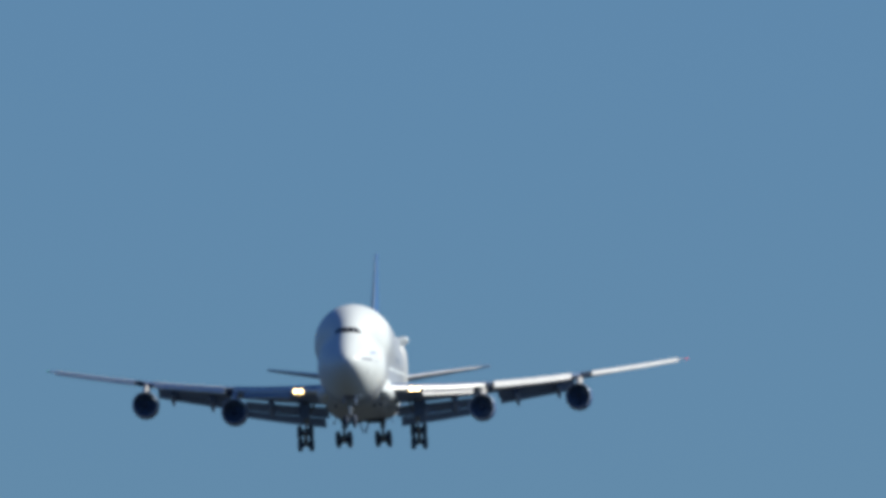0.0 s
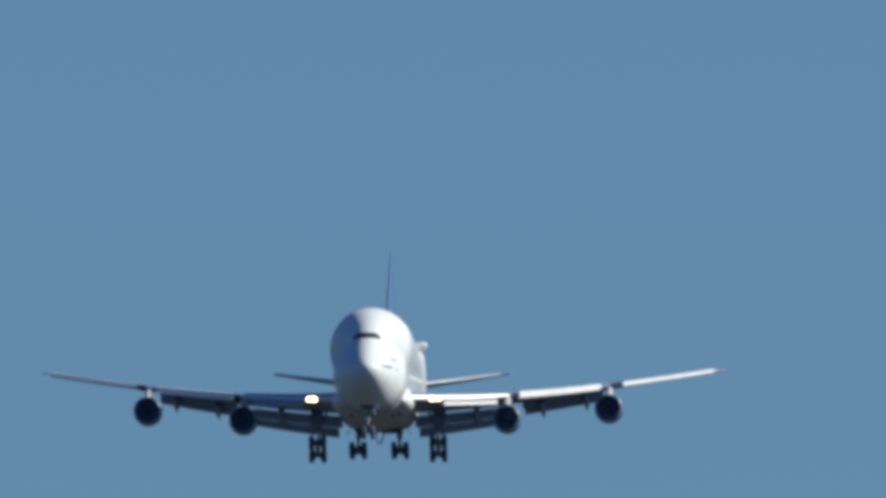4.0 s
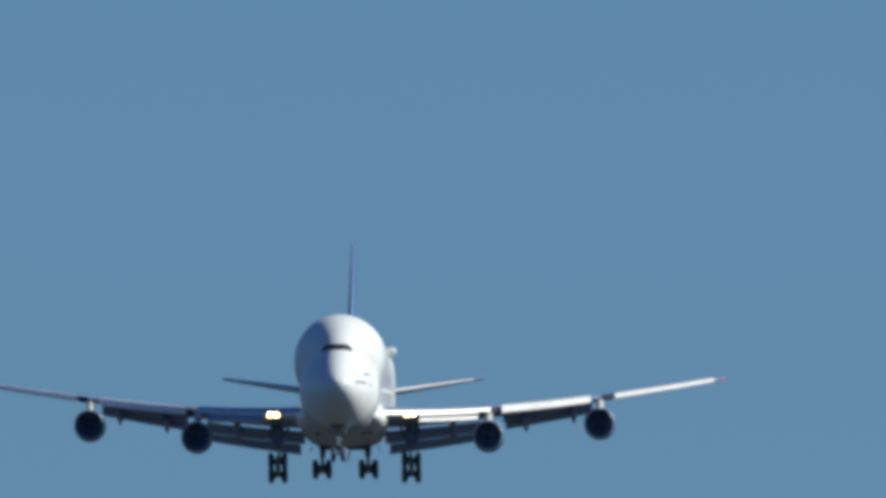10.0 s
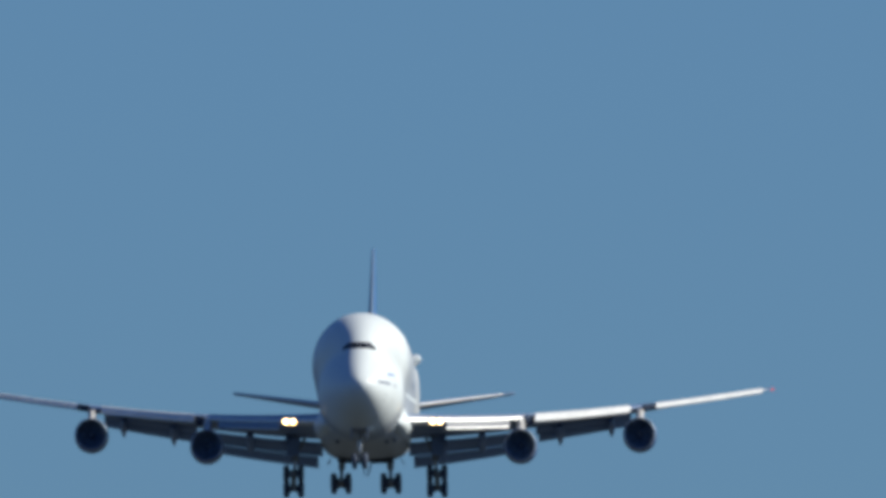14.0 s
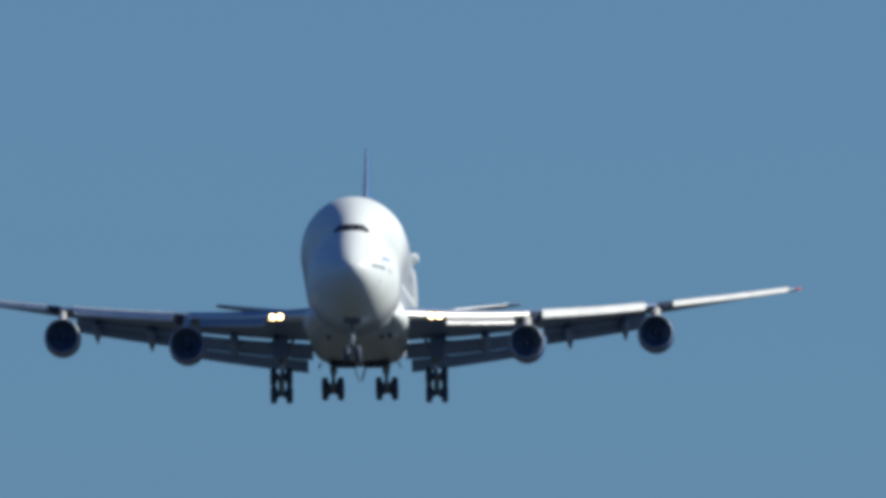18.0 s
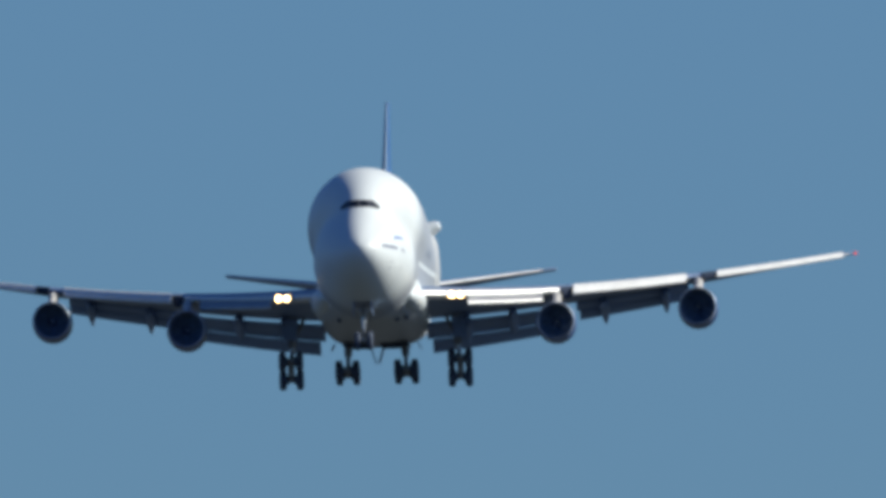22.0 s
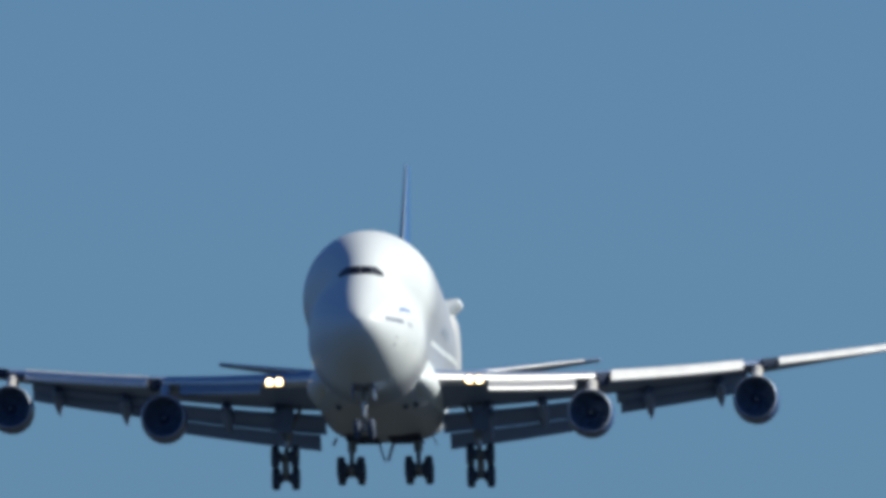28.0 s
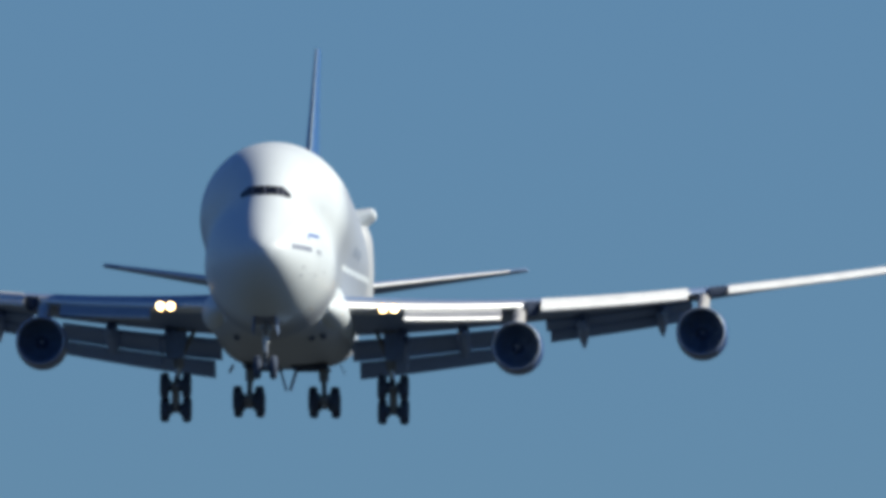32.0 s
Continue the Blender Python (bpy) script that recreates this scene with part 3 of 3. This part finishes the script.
ends = ((0, 51.6, 8.2), 15.95, 0.075), ((0, 66.4, 20.75), 4.6, 0.06)
fin = tail_surface("fin", *ends, BLUE, "blue painted tall tail fin", 11)
tail_nose("fin_nose", fin, *ends, FINEDGE, "dull grey blue leading edge", 0.006)
rings = []
for i in range(13):
    q = i / 12
    y = 45.5 + 11.5 * q
    w, h = 0.03 + 0.30 * q ** 0.7 * (1 - q ** 4), 0.04 + 1.15 * q ** 1.3
    base = HIGH_TOP(y) - 0.3
    rings.append([Vector((w * math.cos(a), y, base + (h + 0.3) * math.sin(a))) for a in (math.pi * k / 12 for k in range(13))])
part("dorsal_fillet", loft(rings), WHITE, fin)


# ---- landing gear ----
def wheel(gear, x, y, z, r=0.65, w=0.47):
    tyre_profile = [(-w / 2 + 0.02, r * 0.56), (-w / 2, r * 0.70), (-w / 2 + 0.02, r * 0.86), (-w / 2 + 0.08, r * 0.965), (-w / 2 + 0.15, r),
                    (w / 2 - 0.15, r), (w / 2 - 0.08, r * 0.965), (w / 2 - 0.02, r * 0.86), (w / 2, r * 0.70), (w / 2 - 0.02, r * 0.56)]
    hub = new("wheel")
    hub.parent = gear
    hub.location = (x, y, z)
    part("tyre", spun(tyre_profile, 36, "x", caps=False), RUBBER, hub, "black rubber tyre")
    part("rim", spun([(-w / 2 + 0.05, 0.05), (-w / 2 + 0.05, r * 0.36), (-w / 2 + 0.03, r * 0.58), (w / 2 - 0.03, r * 0.58),
                      (w / 2 - 0.05, r * 0.36), (w / 2 - 0.05, 0.05)], 28, "x"), WHEELMETAL, hub, "pale metal rim")
    return hub


def bogie(name, x, y, z, tilt, top, lean, label):
    """A four-wheel main gear leg, its truck tilted by so many degrees, front wheels up."""
    gear = new(name)
    gear.parent = airplane
    tagged(gear, label)
    c, s = math.cos(radians(tilt)), math.sin(radians(tilt))
    a = 0.72
    front, back = Vector((x, y - a * c, z + a * s)), Vector((x, y + a * c, z - a * s))
    part("truck_beam", rod(front, back, 0.22), STEEL, gear)
    for p in (front, back):
        part("axle", rod(p - Vector((0.78, 0, 0)), p + Vector((0.78, 0, 0)), 0.17), STEEL, gear)
        for dx in (-0.555, 0.555):
            wheel(gear, p.x + dx, p.y, p.z)
            part("brake_pack", spun([(-0.16, 0.12), (-0.15, 0.30), (0.15, 0.30), (0.16, 0.12)], 24, "x", (p.x + dx * 0.62, p.y, p.z)), DARKMETAL, gear)
    head = Vector((x + lean, y - 0.15, top))
    knee = Vector((x, y, z)).lerp(head, 0.42)
    part("piston", rod((x, y, z), knee, 0.15), ALUMINIUM, gear, "bright chrome piston")
    part("shock_strut", rod(knee, head, 0.25, 0.30), STEEL, gear)
    part("drag_brace", rod(knee + Vector((0, 0.05, 0.15)), head + Vector((0.0, 2.2, 0.1)), 0.12), STEEL, gear)
    part("side_brace", rod(knee + Vector((0, 0.0, 0.25)), head + Vector((-0.75 if x > 0 else 0.75, 0.2, 0.1)), 0.12), STEEL, gear)
    part("torque_link", slab([(x - 0.14, y - 0.18, z + 0.12), (x + 0.14, y - 0.18, z + 0.12), (x + 0.08, y - 0.42, z + 0.55), (x - 0.08, y - 0.42, z + 0.55)], 0.05), STEEL, gear)
    part("upper_link", slab([(x - 0.08, y - 0.42, z + 0.55), (x + 0.08, y - 0.42, z + 0.55), (x + 0.12, y - 0.2, z + 1.0), (x - 0.12, y - 0.2, z + 1.0)], 0.05), STEEL, gear)
    return gear


for side in (-1, 1):
    g = bogie("wing_gear", side * 5.49, 31.99, 0.07, 53, 3.6, side * -0.25, "four-wheel wing landing gear, truck tilted, lowered")
    part("gear_door", slab([(side * 6.35, 30.9, 3.2), (side * 6.35, 32.6, 3.2), (side * 6.15, 32.4, 1.6), (side * 6.15, 31.0, 1.6)], 0.06), FLAPGREY, g, "open gear door")
    part("strut_door", slab([(side * 4.95, 31.45, 3.35), (side * 6.10, 31.45, 3.45), (side * 5.98, 31.35, 2.0), (side * 5.10, 31.35, 2.0)], 0.06), FLAPGREY, g, "door panel fixed to the strut")
    b = bogie("body_gear", side * 1.91, 34.84, 0.12, 8, 2.6, side * -0.1, "four-wheel body landing gear, lowered")
    # flat dark plate under the belly, painted shade of the open bay
    part("gear_bay_shade", slab([(side * 0.30, 31.6, 1.715), (side * 2.15, 31.6, 1.735), (side * 2.15, 37.0, 1.86), (side * 0.30, 37.0, 1.84)], 0.05), SHADETONE, b, "dark plate painting the shade of the open belly gear bay")
    part("gear_door", slab([(side * 0.44, 35.4, 1.95), (side * 0.44, 37.4, 2.0), (side * 0.10, 37.3, 0.86), (side * 0.10, 35.5, 0.80)], 0.07), FLAPGREY, b, "open gear door")
    part("gear_door", slab([(side * 2.72, 34.0, 1.95), (side * 2.72, 35.4, 1.95), (side * 2.92, 35.3, 1.58), (side * 2.92, 34.1, 1.58)], 0.05), FLAPGREY, b, "open gear door")

nose_gear = new("nose_gear")
nose_gear.parent = airplane
tagged(nose_gear, "two-wheel nose landing gear, lowered")
part("piston", rod((0, 8.0, -0.25), (0, 7.95, 1.05), 0.10), ALUMINIUM, nose_gear, "bright chrome piston")
part("shock_strut", rod((0, 7.95, 0.95), (0, 7.8, 2.9), 0.16), WHITE, nose_gear)
part("strut_collar", spun([(1.50, 0.17), (1.52, 0.25), (1.78, 0.25), (1.80, 0.17)], 20, "z", (0, 7.9, 0.0)), WHITE, nose_gear)
part("axle", rod((-0.5, 8.0, -0.25), (0.5, 8.0, -0.25), 0.08), STEEL, nose_gear)
for dx in (-0.40, 0.40):
    wheel(nose_gear, dx, 8.0, -0.25, 0.60, 0.38)
part("drag_brace", rod((0, 7.9, 1.3), (0, 6.2, 2.4), 0.08), STEEL, nose_gear)
# patch on closed skin that paints the nose bay's shade
patch("gear_bay_shade", 5.9, 8.5, 173, 187, MARKGREY, nose_gear, 0.014, 12, 6, 0.0, "grey patch painting the shade of the open nose gear bay")
part("torque_link", slab([(-0.12, 7.85, 0.0), (0.12, 7.85, 0.0), (0.08, 7.55, 0.5), (-0.08, 7.55, 0.5)], 0.05), STEEL, nose_gear)
for side in (-1, 1):
    part("gear_door", slab([(side * 0.55, 6.2, 2.15), (side * 0.55, 8.4, 2.05), (side * 0.62, 8.4, 1.35), (side * 0.62, 6.3, 1.45)], 0.05), FLAPGREY, nose_gear, "open gear door")
    part("taxi_light", spun([(-0.05, 0.02), (-0.04, 0.10), (0.1, 0.09)], 14, "y", (side * 0.24, 7.72, 1.7)), ALUMINIUM, nose_gear, "unlit taxi light")

# ---- swing tail hinge and livery ----
rings = []
for i in range(13):
    q = i / 12
    c = Vector((2.75, 44.6, 9.98)).lerp(Vector((3.98, 44.6, 10.56)), q)
    r = 1.0 if q < 0.88 else math.sqrt(max(0.15, 1 - ((q - 0.88) / 0.13) ** 2))
    wide, tall = (1.75 - 0.55 * q) * r, (0.72 - 0.45 * q) * r
    rings.append([c + Vector((-0.42 * tall * math.sin(a), wide * math.cos(a), 0.9 * tall * math.sin(a))) for a in (2 * math.pi * k / 22 for k in range(22))])
part("tail_hinge_fairing", loft(rings), WHITE, fuselage, "white horn-shaped hinge fairing of the swing tail")


def skin_at(y, z, off=0.0):
    """The port skin at a station and a height."""
    lo, hi = 0.0, 179.0
    for _ in range(30):
        mid = (lo + hi) / 2
        if skin(y, mid).z > z:
            lo = mid
        else:
            hi = mid
    return skin(y, (lo + hi) / 2, off)


def panel(name, corners, mat, label="", nu=8, nv=4, off=0.008, parent=None):
    """A thin painted panel on the port skin, from four (station, height) corners: fore top, aft top, aft low, fore low."""
    a, b, c, d = (Vector(p) for p in corners)
    rows = []
    for i in range(nu + 1):
        u = i / nu
        row = []
        for j in range(nv + 1):
            p = a.lerp(b, u).lerp(d.lerp(c, u), j / nv)
            row.append(skin_at(p.x, p.y, off))
        rows.append(row)
    return part(name, loft(rows, closed=False), mat, parent or fuselage, label)


for q in range(4):
    y0 = 18.0 + q * 6.9
    z0 = 5.76 + 0.0511 * (y0 - 18)
    panel("livery_stripe", [(y0, z0), (y0 + 6.88, z0 + 0.352), (y0 + 6.98, z0 + 0.09), (y0 + 0.1, z0 - 0.262)], WHITE, "white livery stripe", 10, 2, 0.014)
panel("logo_bar", [(3.95, 6.16), (6.13, 6.20), (5.80, 6.03), (3.62, 5.98)], MARKBLUE, "blue logo bar")
panel("logo_bar", [(3.60, 5.98), (3.95, 6.16), (3.60, 5.80), (3.42, 5.78)], MARKBLUE, "blue logo bar", 3, 3)
for q in range(6):
    y0 = 1.34 + q * 0.40
    panel("title_bar", [(y0, 5.43), (y0 + 0.35, 5.425), (y0 + 0.31, 5.18), (y0 - 0.04, 5.18)], MARKGREY, "grey lettering bar", 4, 3)
for y0 in (4.62, 5.25):
    panel("title_bar", [(y0, 5.44), (y0 + 0.28, 5.43), (y0 + 0.50, 5.15), (y0 + 0.20, 5.15)], MARKGREY, "grey lettering bar", 4, 3)
for y, z in ((2.66, 4.36), (2.72, 3.97), (4.97, 4.16), (7.0, 4.44), (10.15, 4.93)):
    panel("sensor_port", [(y - 0.07, z + 0.06), (y + 0.08, z + 0.06), (y + 0.07, z - 0.06), (y - 0.08, z - 0.06)], MARKGREY, "dark sensor port", 2, 2, 0.012)
for y0, z0 in ((24.4, 6.72), (28.2, 6.86)):
    panel("side_marking", [(y0, z0 + 0.46), (y0 + 2.5, z0 + 0.52), (y0 + 2.5, z0 + 0.06), (y0, z0)], MARKPALE, "faded grey lettering block", 4, 3, 0.012)
inlet_y = next(y for y in (15 + 0.05 * i for i in range(130)) if any(
    abs(p.x - 1.87) < 0.25 and p.z < 2.05 for p in (fairing_point(y, -math.pi / 2 * k / 40) for k in range(41))))
for side, out in ((-1, 1.87), (1, 1.87), (1, 2.45)):
    part("air_inlet", spun([(0, 0.16), (0.3, 0.16)], 14, "y", (side * out, inlet_y - 0.06 + 0.45 * (out > 2), 2.05 + 0.12 * (out > 2))), FRAME, fuselage, "dark ram air inlet")


SPINE_X = curve_of([(4.9, 3.88), (7.6, 3.93), (8.3, 3.90), (9.15, 3.83), (9.65, 3.66), (10.0, 3.45), (10.4, 3.1)])
rings = []
for i in range(25):
    z = 10.35 - 5.4 * i / 24
    row = []
    for k in range(11):
        base = skin_at(43.2 + 2.4 * k / 10, z, -0.05)
        swell = math.sin(math.pi * k / 10) ** 0.5
        base.x += max(0.10, SPINE_X(z) - base.x) * swell
        row.append(base)
    rings.append(row)
part("hinge_spine", loft(rings, closed=False), BELLY, fuselage, "pale grey fairing along the swing tail hinge")


def motions():
    walk(airplane, [(t, pose(x, y, z, rx, ry, rz)) for t, x, y, z, rx, ry, rz in FLIGHT_ROWS])


# the approach: seconds, metres, degrees
FLIGHT_ROWS = [
    (0, 38.335, 4641.211, 242.293, -1.4703, -1.0635, -3.2108),
    (0.5, 37.154, 4606.259, 240.515, -1.5737, -0.6682, -3.1212),
    (1, 36.055, 4571.307, 238.709, -1.6232, -0.3361, -2.8844),
    (1.5, 34.884, 4536.367, 236.846, -1.5641, 0.1688, -2.7644),
    (2, 33.657, 4501.423, 235.023, -1.5805, 0.4899, -2.7744),
    (2.5, 32.488, 4466.480, 233.174, -1.5475, 0.4691, -2.7214),
    (3, 31.313, 4431.548, 231.249, -1.3706, -0.0083, -2.7444),
    (3.5, 30.201, 4396.603, 229.396, -1.3293, -0.3361, -2.6281),
    (5.5, 25.478, 4256.838, 221.950, -1.1020, 1.0137, -2.2978),
    (6, 24.321, 4221.899, 220.064, -0.9979, 1.4330, -2.1565),
    (6.5, 23.161, 4186.971, 218.104, -0.7528, 1.4783, -2.0711),
    (7, 22.029, 4152.025, 216.256, -0.7225, 1.3437, -1.9649),
    (7.5, 20.906, 4117.078, 214.415, -0.7057, 1.3035, -1.8268),
    (8, 19.817, 4082.135, 212.538, -0.6196, 1.0543, -1.6559),
    (8.5, 18.728, 4047.187, 210.693, -0.5954, 0.7374, -1.4966),
    (9, 17.601, 4012.238, 208.865, -0.6034, 0.1684, -1.4492),
    (9.5, 16.480, 3977.300, 206.961, -0.4649, -0.0796, -1.3406),
    (10, 15.212, 3942.353, 205.140, -0.4849, -0.1926, -1.4921),
    (10.5, 14.066, 3907.392, 203.382, -0.6253, -0.5207, -1.4422),
    (11, 12.858, 3872.434, 201.619, -0.7564, -0.5140, -1.4574),
    (11.5, 11.669, 3837.476, 199.854, -0.8840, -0.0853, -1.3726),
    (12, 10.455, 3802.520, 198.069, -0.9728, 0.5891, -1.3014),
    (12.5, 9.226, 3767.556, 196.345, -1.1779, 0.9860, -1.3038),
    (13, 8.122, 3732.592, 194.604, -1.3512, 0.9305, -1.1351),
    (13.5, 6.943, 3697.645, 192.754, -1.3165, 0.3801, -1.1769),
    (14, 5.805, 3662.683, 190.996, -1.4581, -0.0466, -1.1217),
    (14.5, 4.591, 3627.712, 189.318, -1.7505, 0.0548, -1.1375),
    (16.5, -0.088, 3487.853, 182.394, -2.5156, 0.5651, -0.8561),
    (17, -1.290, 3452.884, 180.710, -2.7958, 0.0765, -0.9220),
    (17.5, -2.534, 3417.924, 178.948, -2.9285, -0.3669, -1.0591),
    (18, -3.728, 3382.962, 177.192, -3.0716, -0.3524, -1.0494),
    (18.5, -5.081, 3348.006, 175.418, -3.1805, -0.3015, -1.3350),
    (19, -6.386, 3313.069, 173.453, -2.9284, 0.0049, -1.5054),
    (19.5, -7.478, 3278.133, 171.448, -2.5991, 0.1942, -1.2804),
    (20, -8.631, 3243.208, 169.366, -2.1241, 0.3222, -1.1777),
    (20.5, -9.968, 3208.271, 167.423, -1.9132, 0.0504, -1.4766),
    (21, -11.131, 3173.315, 165.581, -1.8943, -0.4890, -1.4813),
    (21.5, -12.319, 3138.353, 163.795, -1.9807, -0.9529, -1.5212),
    (22, -13.533, 3103.383, 162.063, -2.1694, -1.2195, -1.5827),
    (22.5, -14.759, 3068.427, 160.228, -2.1627, -1.2580, -1.6396),
    (23, -16.100, 3033.477, 158.365, -2.1034, -1.0718, -1.8890),
    (23.5, -17.270, 2998.513, 156.568, -2.1705, -0.5736, -1.7691),
    (24, -18.518, 2963.549, 154.784, -2.2607, 0.0684, -1.7817),
    (24.5, -19.786, 2928.569, 153.134, -2.6051, 0.6609, -1.8416),
    (25, -20.986, 2893.592, 151.441, -2.8694, 0.8466, -1.8247),
    (25.5, -22.201, 2858.628, 149.636, -2.9203, 0.6440, -1.8804),
    (27.5, -26.957, 2718.777, 142.279, -2.8636, -0.6614, -1.9610),
    (28, -28.124, 2683.816, 140.403, -2.7801, -0.6503, -1.9019),
    (28.5, -29.239, 2648.847, 138.568, -2.7728, 0.0836, -1.6594),
    (29, -30.490, 2613.884, 136.714, -2.7310, 0.6647, -1.6903),
    (29.5, -31.693, 2578.927, 134.792, -2.5592, 1.1543, -1.6392),
    (30, -32.851, 2543.964, 132.900, -2.4454, 0.9785, -1.5827),
    (30.5, -34.102, 2509.006, 130.983, -2.2827, 0.6812, -1.7192),
    (31, -35.223, 2474.041, 129.140, -2.1649, 0.3800, -1.5850),
    (31.5, -36.452, 2439.084, 127.141, -1.9443, 0.6817, -1.6287),
    (32, -37.548, 2404.131, 125.140, -1.6231, 0.7288, -1.4253),
]

motions()
